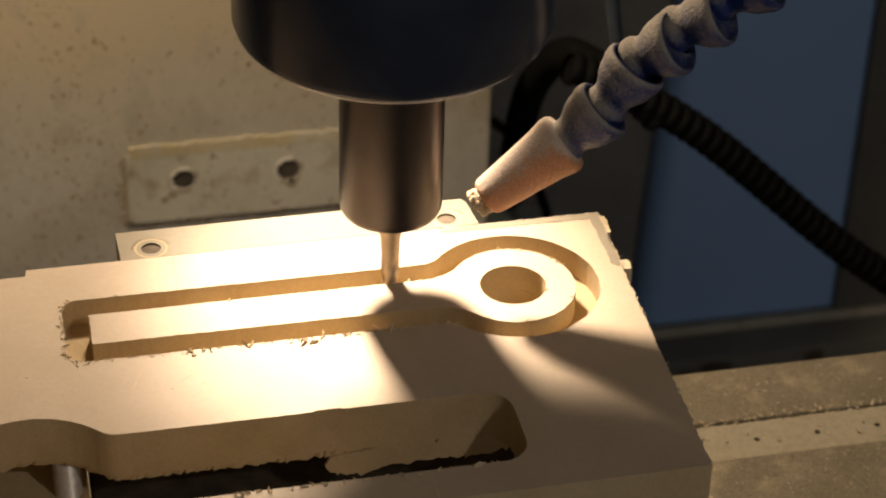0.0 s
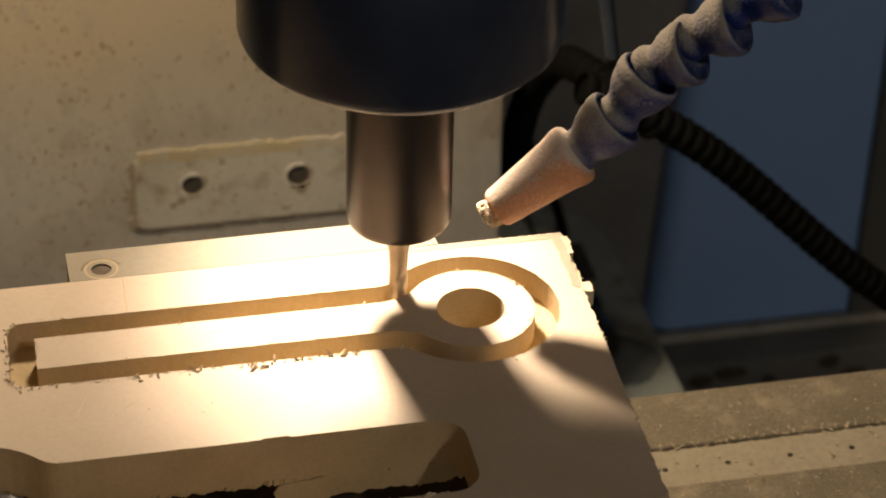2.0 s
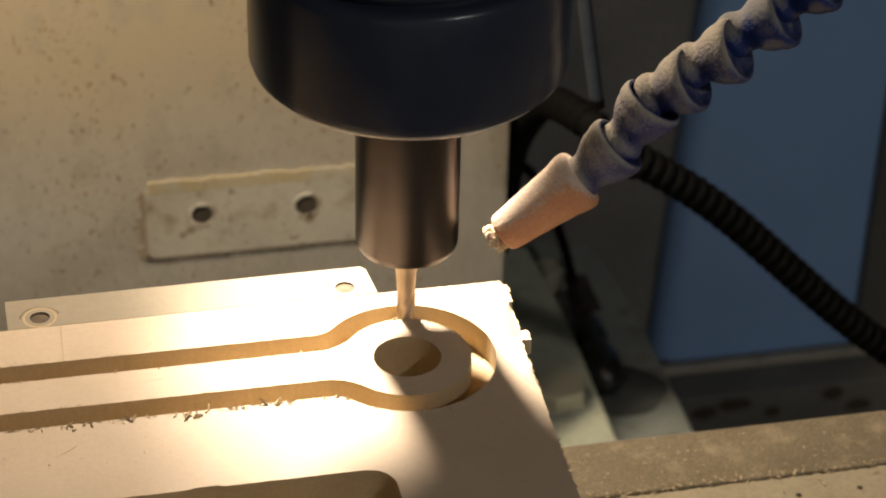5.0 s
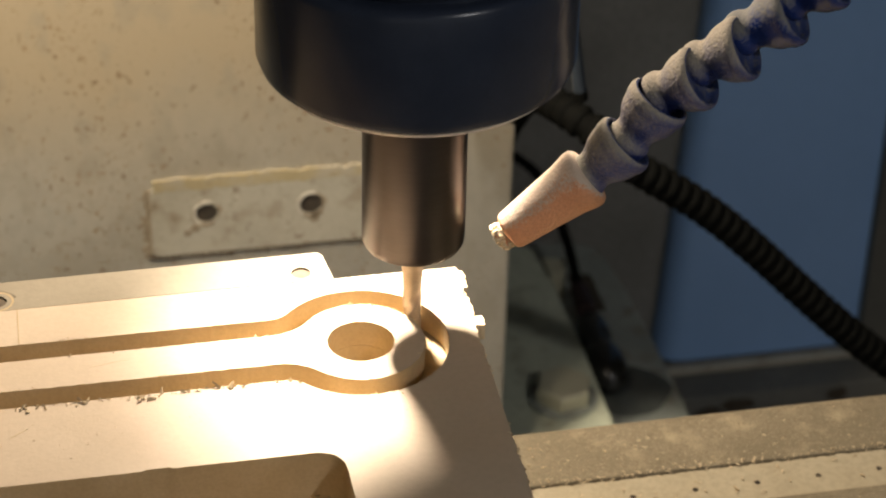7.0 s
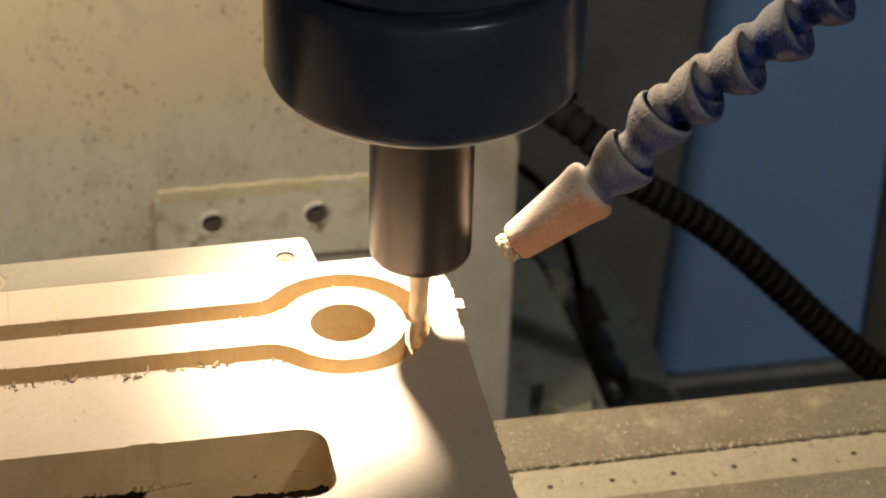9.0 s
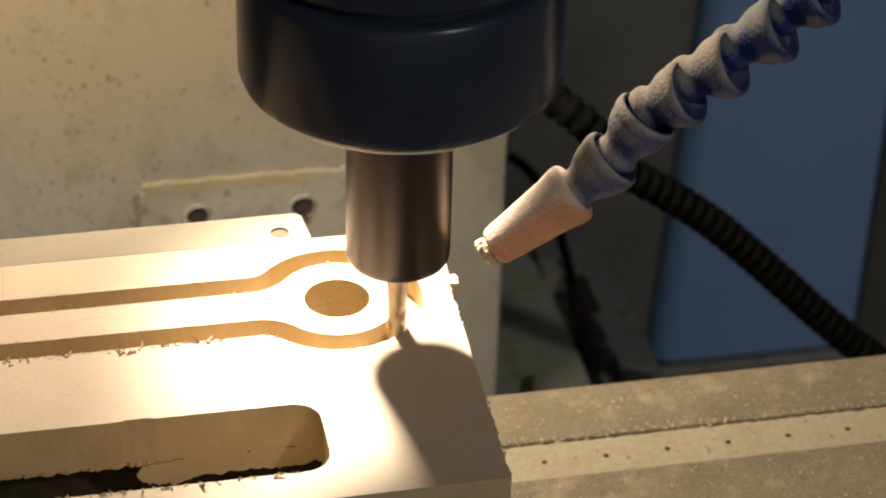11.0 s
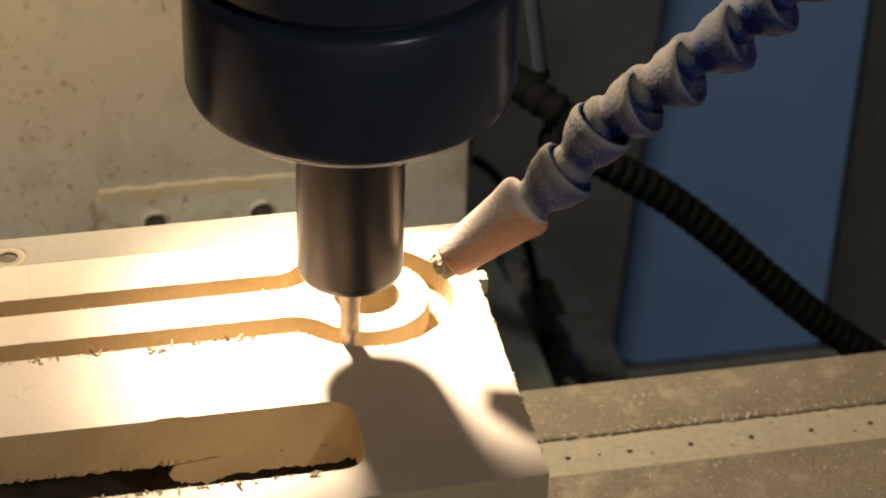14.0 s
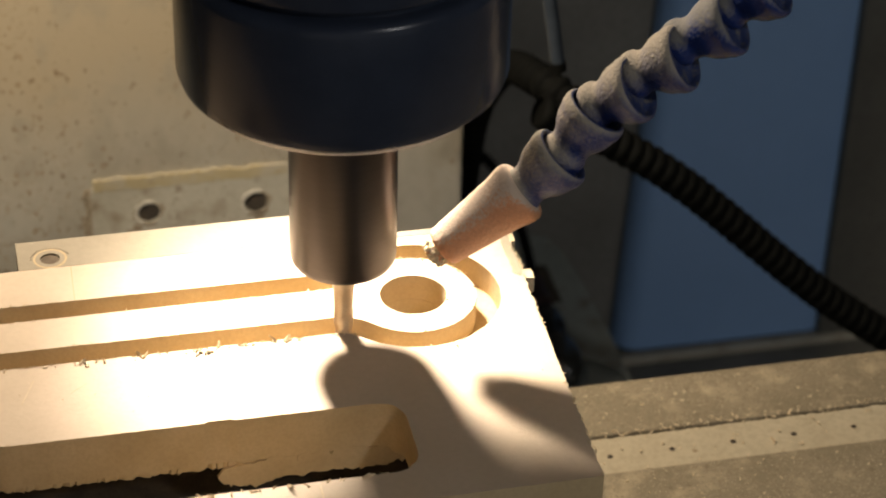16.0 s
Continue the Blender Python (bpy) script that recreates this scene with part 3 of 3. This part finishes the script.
def build_bed_fittings():
    bolt = thing("hex_bolt", "large dusty hex bolt on the machine bed", "bolt")
    m = Matrix.Translation((0.2100, 0.5311, -0.4656)) @ Matrix.Rotation(radians(12), 4, "Z")
    part("bolt_head", lathe([(0.0146, 0.002), (0.0195, 0.003), (0.0195, 0.0125), (0.0178, 0.0145), (0, 0.0145)], 6, m), M_BOLT, bolt)
    part("washer", lathe([(0.0226, 0), (0.0226, 0.003), (0.012, 0.003)], 32, m), M_CAST_SHADE, bolt)
    plug = thing("cable_plug", "glossy black rubber cable plug with a red sleeve", "cable plug")
    m, d = along((0.2619, 0.6610, -0.4935), (0.2564, 0.5658, -0.4920))
    part("plug_body", lathe([(0, 0), (0.0060, 0.001), (0.0075, 0.007), (0.0105, 0.014), (0.0115, 0.026), (0.0112, 0.033), (0.0085, 0.038), (0.0088, 0.042), (0.0118, 0.048), (0.0142, 0.058), (0.0147, 0.067),
                             (0.0135, 0.077), (0.0098, 0.085), (0.0045, 0.089), (0, 0.090)], 32, m), M_RUBBER, plug, "", 50)
    m, d = along((0.2619, 0.6878, -0.4900), (0.2600, 0.6549, -0.4876))
    part("sleeve", lathe([(0, 0), (0.0061, 0), (0.0075, d), (0, d)], 20, m), M_RED, plug, "dull red sleeve", 50)
    part("cable", sweep(spline([(0.2289, 0.7647, -0.4192), (0.2460, 0.7464, -0.4314), (0.2594, 0.7196, -0.4656), (0.2619, 0.6854, -0.4900)]), 0.0037, 10), M_HOSE, plug,
         "black cable", 50)


build_machine()
build_plate()
build_spindle()
build_nozzle()
HOSE = build_hose()
PIPE = build_pipe()
build_bed_fittings()

# ---- what rides on the table; its origin is the eye of the rod ----
RIDERS = []
TOP, GROOVE, DEEP, UNDER = 0.0, -0.0100, -0.0172, -0.0195


def rider(ob):
    RIDERS.append(ob)
    return ob


EYE = (-0.1675, -0.0735)
ROD = rod_outline(0.0215, 0.0082, 0.018, -0.1434, 0.0004)
SLOT = rod_outline(0.0298, 0.0172, 0.0095, -0.1520, 0.0058)


def notched(loop):
    """The pocket's contour with the small step where two cuts met."""
    return [(x, y + (0.0007 if -0.0775 < x < -0.0695 and y > EYE[1] else 0.0)) for x, y in loop]


POCKET = notched(rough([(EYE[0] - x, EYE[1] - y) for x, y in rod_outline(0.0298, 0.0172, 0.0095, -0.1520, 0.0088)], 0.0, 1, 0.0012))
UNDERCUT = [(EYE[0] - x, EYE[1] - y) for x, y in rod_outline(0.0308, 0.0182, 0.0085, -0.1530, 0.0092)]


def build_workpiece():
    work = rider(thing("mdf_workpiece", "pale board of MDF with a rod-shaped groove and a cut-out pocket", "workpiece"))
    saw = rough([(0.0380, -0.1045), (0.0404, 0.0382)], 0.00022, 3)[:158]
    outline = [(-0.42, -0.108)] + saw + [(0.0404, 0.0382), (-0.1620, 0.0378), (-0.1625, 0.0342), (-0.42, 0.0342)]
    eye = arc(0, 0, 0.0113, 0, 360, 72)[:-1]
    part("board", sheet([outline, rough(SLOT, 0.00007, 5, 0.0012), rough(POCKET, 0.00005, 6, 0.01)], GROOVE, TOP), M_MDF, work, side=M_CUT, smooth=40)
    part("rod", sheet([rough(ROD, 0.00007, 7, 0.0012), eye], GROOVE + 0.0001, TOP), M_MDF, work, "rod-shaped blank of MDF left standing", side=M_CUT, smooth=40)
    part("groove_floor", sheet([outline, rough(POCKET, 0.00005, 6, 0.01), eye], DEEP, GROOVE), M_CUT, work, "freshly cut floor of the groove", smooth=40)
    part("torn_underside", sheet([outline, rough(UNDERCUT, 0.0004, 8), eye], UNDER, DEEP), M_CUT, work, "torn lower skin of the board", smooth=40)
    # the piece of skin left hanging in the pocket
    wall = EYE[1] + 0.0172
    flap = rough([(-0.0752, -0.0228), (-0.0723, -0.0190), (-0.0660, -0.0184), (-0.0540, -0.0170), (-0.0150, -0.0170), (-0.0150, -0.0243),
                  (-0.0233, -0.0249), (-0.0457, -0.0247), (-0.0563, -0.0255), (-0.0616, -0.0270), (-0.0710, -0.0268)], 0.0004, 21, 0.0012)
    bm = sheet([flap], 0.0, 0.0011)
    for v in bm.verts:
        # it hangs from the wall's foot and leans out a little
        x, z, d = v.co
        v.co = (x, wall + 0.00105 - d - 0.06 * max(0.0, -0.0172 - z), z)
    bmesh.ops.recalc_face_normals(bm, faces=bm.faces)
    part("torn_skin", bm, M_CUT, work, "ragged strip of torn MDF skin in the pocket")
    # splinters standing out of the sawn edge
    for x, y, w, d, h in ((0.0412, 0.0320, 0.0022, 0.0052, -0.0012), (0.0420, 0.0078, 0.0032, 0.0026, -0.0020), (0.0408, 0.0190, 0.0014, 0.0080, -0.0030)):
        loop = rough([(x - w, y - d), (x + w * 0.6, y - d), (x + w * 0.6, y + d), (x - w, y + d)], 0.0003, int(y * 9000), 0.0012)
        part("splinter", sheet([loop], h - 0.006, h), M_CHIP, work, "pale torn splinter on the sawn edge")
    part("scuffed_edge", sheet([rough([(-0.018, 0.0350), (0.0365, 0.0346), (0.0368, 0.0060), (0.0384, 0.0040), (0.0398, 0.0060), (0.0402, 0.0380), (-0.018, 0.0380)],
                                      0.0002, 15, 0.0012)], TOP, TOP + 0.00012), M_CLEAT, work, "duller scuffed edge of the board")
    # dark scuffs and a pencil line
    part("pencil_line", sheet([[(-0.1126, 0.0175), (-0.1123, 0.0175), (-0.1120, 0.0378), (-0.1123, 0.0378)]], TOP, TOP + 0.00012), M_CUT, work, "faint pencil line")
    part("scratch", sheet([[(-0.0483, -0.1045), (-0.0477, -0.1045), (-0.0476, -0.0925), (-0.0481, -0.0930)]], TOP, TOP + 0.00012), M_CHIP, work, "pale scratch")
    for x0, y0, x1, y1 in ((-0.1336, -0.0361, -0.1292, -0.0245), (-0.1180, -0.0330, -0.1120, -0.0285), (-0.0900, 0.0010, -0.0780, 0.0028), (-0.0600, -0.0420, -0.0555, -0.0360)):
        part("scratch", sheet([[(x0, y0), (x0 + 0.0002, y0 - 0.0002), (x1 + 0.0002, y1 - 0.0002), (x1, y1)]], TOP, TOP + 0.00006), M_CHIP, work, "fine pale scratch")


def build_chips():
    """Curled fibres and dust that lie along the cuts."""
    rng = random.Random(31)
    bm = bmesh.new()

    def curl(x, y, size, lift):
        a, b = rng.uniform(0, 2 * math.pi), rng.uniform(-0.35, 0.40)
        d = Vector((math.cos(a), math.sin(a), b)).normalized()
        side = d.cross(Vector((0, 0, 1))).normalized() * size * rng.uniform(0.16, 0.34)
        p, rows = Vector((x, y, TOP + lift)), []
        for k in range(4):
            q = p + d * size * k / 3 + Vector((0, 0, size * rng.uniform(0.1, 0.3) * math.sin(k)))
            q.z = max(q.z, TOP + 0.0001)
            wide = side * (1 - 0.25 * k) * rng.uniform(0.7, 1.2)
            rows.append([bm.verts.new(q - wide), bm.verts.new(q + wide), bm.verts.new(q + Vector((0, 0, size * 0.22)))])
        for r0, r1 in zip(rows, rows[1:]):
            for i in range(3):
                bm.faces.new((r0[i], r0[(i + 1) % 3], r1[(i + 1) % 3], r1[i]))
        bm.faces.new(rows[0][::-1])
        bm.faces.new(rows[-1])

    def crumb(x, y, r):
        made = bmesh.ops.create_cube(bm, size=1.0, matrix=pose(x, y, TOP + r * 0.4, rng.uniform(0, 90), rng.uniform(0, 90), rng.uniform(0, 90))
                                     @ Matrix.Diagonal((r * rng.uniform(1, 2.2), r, r * 0.8, 1)))
        for v in made["verts"]:
            v.co += Vector((rng.gauss(0, 1), rng.gauss(0, 1), rng.gauss(0, 1))) * r * 0.18

    def edge(loop, count, spread, size, outward, keep=lambda x, y: True):
        n, done = len(loop), 0
        while done < count:
            i = rng.randrange(n)
            (x0, y0), (x1, y1) = loop[i], loop[(i + 1) % n]
            if rng.random() > math.hypot(x1 - x0, y1 - y0) / 0.02:
                continue
            t = rng.random()
            x, y = x0 + (x1 - x0) * t, y0 + (y1 - y0) * t
            if not keep(x, y):
                continue
            done += 1
            l = math.hypot(x1 - x0, y1 - y0) or 1
            o = outward * abs(rng.gauss(0, spread))
            k = rng.random()
            curl(x + (y1 - y0) / l * o, y - (x1 - x0) / l * o, size * (0.32 + 0.92 * k ** 3), 0.0001)
            if k > 0.4:
                crumb(x + (y1 - y0) / l * o * 1.3, y - (x1 - x0) / l * o * 1.3, size * rng.uniform(0.10, 0.24))

    # split long straight runs so that every stretch gets its share
    def fine(loop):
        return rough(loop, 0.0, 1, 0.004)

    edge(fine(SLOT), 210, 0.0008, 0.0012, 1, lambda x, y: y < 0.002 and x < 0.012)
    edge(fine(SLOT), 50, 0.0005, 0.0010, 1, lambda x, y: y > 0.002 and x < -0.09)
    edge(fine(SLOT), 34, 0.0008, 0.0018, 1, lambda x, y: x < -0.147)
    edge(fine(SLOT), 44, 0.0013, 0.0026, 1, lambda x, y: y < -0.015 and -0.12 < x < -0.04)
    edge(fine(ROD), 100, 0.0004, 0.0011, -1, lambda x, y: True)
    edge(fine(ROD), 50, 0.0003, 0.0014, -1, lambda x, y: y > 0.008 and x > 0.0)
    edge(arc(0, 0, 0.0113, 360, 0, 72)[:-1], 46, 0.0003, 0.0009, -1, lambda x, y: y < 0.004)
    edge(fine(POCKET), 110, 0.0008, 0.0024, 1, lambda x, y: y < -0.086)
    edge(fine(POCKET), 12, 0.0005, 0.0012, 1, lambda x, y: y > -0.06)
    edge(rough([(0.0380, -0.1045), (0.0404, 0.0382)], 0.0, 2, 0.004), 70, 0.0003, 0.0012, 1, lambda x, y: x > 0.037)
    for k in range(60):
        curl(rng.uniform(-0.2, 0.036), rng.uniform(-0.05, -0.018), rng.uniform(0.0003, 0.0007), 0.0001)
    chips = part("wood_chips", bm, M_CHIP)
    rider(tagged(chips, "pale curled MDF fibres and chips along the cuts", "wood chips", kind="stuff"))


def build_cleat():
    cleat = rider(thing("mdf_cleat", "narrow MDF strip with two counterbored holes behind the workpiece", "strip"))
    outline = [(-0.1297, 0.0386), (-0.0030, 0.0392), (-0.0046, 0.0540), (-0.0062, 0.0560), (-0.1300, 0.0556)]
    holes = [arc(x, 0.0442, 0.0034, 0, 360, 20)[:-1] for x in (-0.1187, -0.0137)]
    part("strip", sheet([outline] + holes, -0.019, -0.0004), M_CLEAT, cleat, side=M_SPOIL)
    for x in (-0.1187, -0.0137):
        bore = part("bore", lathe([(0.0058, 0.0), (0.0058, 0.00025), (0.0036, 0.0001), (0.0036, 0)], 28, Matrix.Translation((x, 0.0442, -0.0006))), M_CUT, cleat,
             "brown ring round the hole")
        part("bore_floor", lathe([(0, -0.0008), (0.0033, -0.0011), (0.0033, -0.0045), (0, -0.0045)], 20, Matrix.Translation((x, 0.0442, 0))), M_SMEAR, bore, "dust packed in the hole")
        bm = bmesh.new()
        for k in range(15):
            a = radians(20 + 11 * k)
            box(-0.0004, 0.0004, -0.0002, 0.0002, 0, 0.00015, bm=bm)
            bmesh.ops.transform(bm, matrix=Matrix.Translation((x + 0.0066 * math.cos(a), 0.0442 + 0.0064 * math.sin(a), -0.0004)) @ Matrix.Rotation(a, 4, "Z"),
                                verts=bm.verts[-8:])
        part("chatter_mark", bm, M_STAIN, bore, "dashed chatter mark round the hole")


def build_table():
    bed = rider(thing("spoil_board", "dusty particle board table with a pale slat", "table", "structure"))
    Z = -0.1219
    part("back_board", box(-0.6, 0.75, 0.0587, 0.0918, Z - 0.03, Z, 0.0008), M_SPOIL, bed)
    part("front_board", box(-0.6, 0.75, -0.30, 0.0352, Z - 0.03, Z + 0.0008, 0.0008), M_SPOIL, bed)
    holes = [arc(0.1160 + 0.02538 * k, 0.0463, 0.0010, 0, 360, 12)[:-1] for k in range(-2, 10)]
    part("slat", sheet([[(-0.6, 0.0356), (0.75, 0.0356)] + [(0.75 - 0.0016 * k, 0.0574 + random.gauss(0, 0.0003)) for k in range(844)]] + holes, Z - 0.012, Z - 0.0006), M_SLAT, bed,
         "pale slat with a row of small holes")
    # dark plugs near the top paint the shade inside the slat's holes
    for k in range(-2, 10):
        part("pin_hole_shade", lathe([(0, 0.0), (0.0012, 0.0), (0.0012, 0.0003), (0.0007, 0.0003), (0, 0.00025)], 12, Matrix.Translation((0.1160 + 0.02538 * k, 0.0463, Z - 0.0008))),
             M_GRIME_SHADE, bed, "dark plug for the shade in a drilled hole")
    part("table_core", box(-0.6, 0.75, -0.29, 0.0910, Z - 0.07, Z - 0.0305, 0.001), M_DARK, bed, "dark iron table")
    rng = random.Random(41)
    bm = bmesh.new()
    for k in range(420):
        x, y = rng.uniform(0.04, 0.30), rng.choice((rng.uniform(0.0, 0.090), rng.gauss(0.0590, 0.0012)))
        r = rng.uniform(0.00025, 0.0006) * (1.8 if rng.random() < 0.06 else 1)
        m = pose(x, y, Z + r * 0.5 + (0.0008 if y < 0.0352 else 0), rng.uniform(-30, 30), rng.uniform(-30, 30), rng.uniform(0, 360))
        bmesh.ops.create_cube(bm, size=1.0, matrix=m @ Matrix.Diagonal((r * rng.uniform(1.2, 3.5), r * 0.9, r * 0.7, 1)))
    rider(tagged(part("wood_dust", bm, M_CHIP), "fine pale wood dust lying on the table", "wood dust", kind="stuff"))
    # made-up backing, coloured black for the deep shade seen through the pocket
    slab = rider(thing("dark_backing", "black backing added for the dark gap under the workpiece", "fixture plate"))
    part("plate_body", box(-0.148, -0.002, -0.140, 0.02, -0.062, -0.045, 0.001), M_GRIME_SHADE, slab)
    for x, y in ((-0.14, -0.098), (-0.14, 0.012), (-0.01, -0.098), (-0.01, 0.012)):
        part("foot", box(x - 0.006, x + 0.006, y - 0.006, y + 0.006, -0.1211, -0.062), M_DARK, slab)
    block = rider(thing("support_block", "pale MDF support block under the pocket's round end", "support block"))
    part("block", box(-0.215, -0.1495, -0.125, 0.0, -0.1211, -0.034, 0.001), M_CUT, block)
    post = thing("standoff", "steel standoff post under the workpiece", "post", group="standoffs under the workpiece")
    part("post", lathe([(0, -0.1211), (0.0055, -0.1211), (0.0055, -0.0195), (0, -0.0195)], 24), M_RIM, post, "", 40)
    post.location = (-0.35, -0.042, 0)
    rider(post)
    bolt = thing("clamping_bolt", "bright steel bolt standing on the support block", "bolt")
    part("shank", lathe([(0, -0.034), (0.0045, -0.034)] + [(0.0045 - 0.0004 * (k % 2), -0.0335 + 0.0005 * k) for k in range(28)] + [(0, -0.0195)], 24), M_RIM, bolt, "", 30)
    bolt.location = (-0.156, -0.0405, 0)
    rider(bolt)
    for x, y in ((-0.35, -0.09), (-0.30, 0.01), (0.020, -0.098), (0.020, 0.0)):
        rider(copy_thing(post, Matrix.Translation((x, y, 0))))


build_workpiece()
build_chips()
build_cleat()
build_table()


def motions():
    for ob in RIDERS:
        base = ob.location.copy()
        walk(ob, [(t, pose(base.x + x, base.y + y, base.z)) for t, x, y in TABLE])
    # the hose and pipe hang from the table and sway with it
    walk(HOSE, [(t, pose(0.26, 0.36, -0.2253 + 0.545 * x + -0.010 * y, 0, -0.36 + -36.0 * x + -9.6 * y)) for t, x, y in TABLE])
    walk(PIPE, [(t, pose(0.1480 + 0.516 * x - 0.311 * y, 0.30, -0.0925 + 0.45 * y)) for t, x, y in TABLE])


motions()
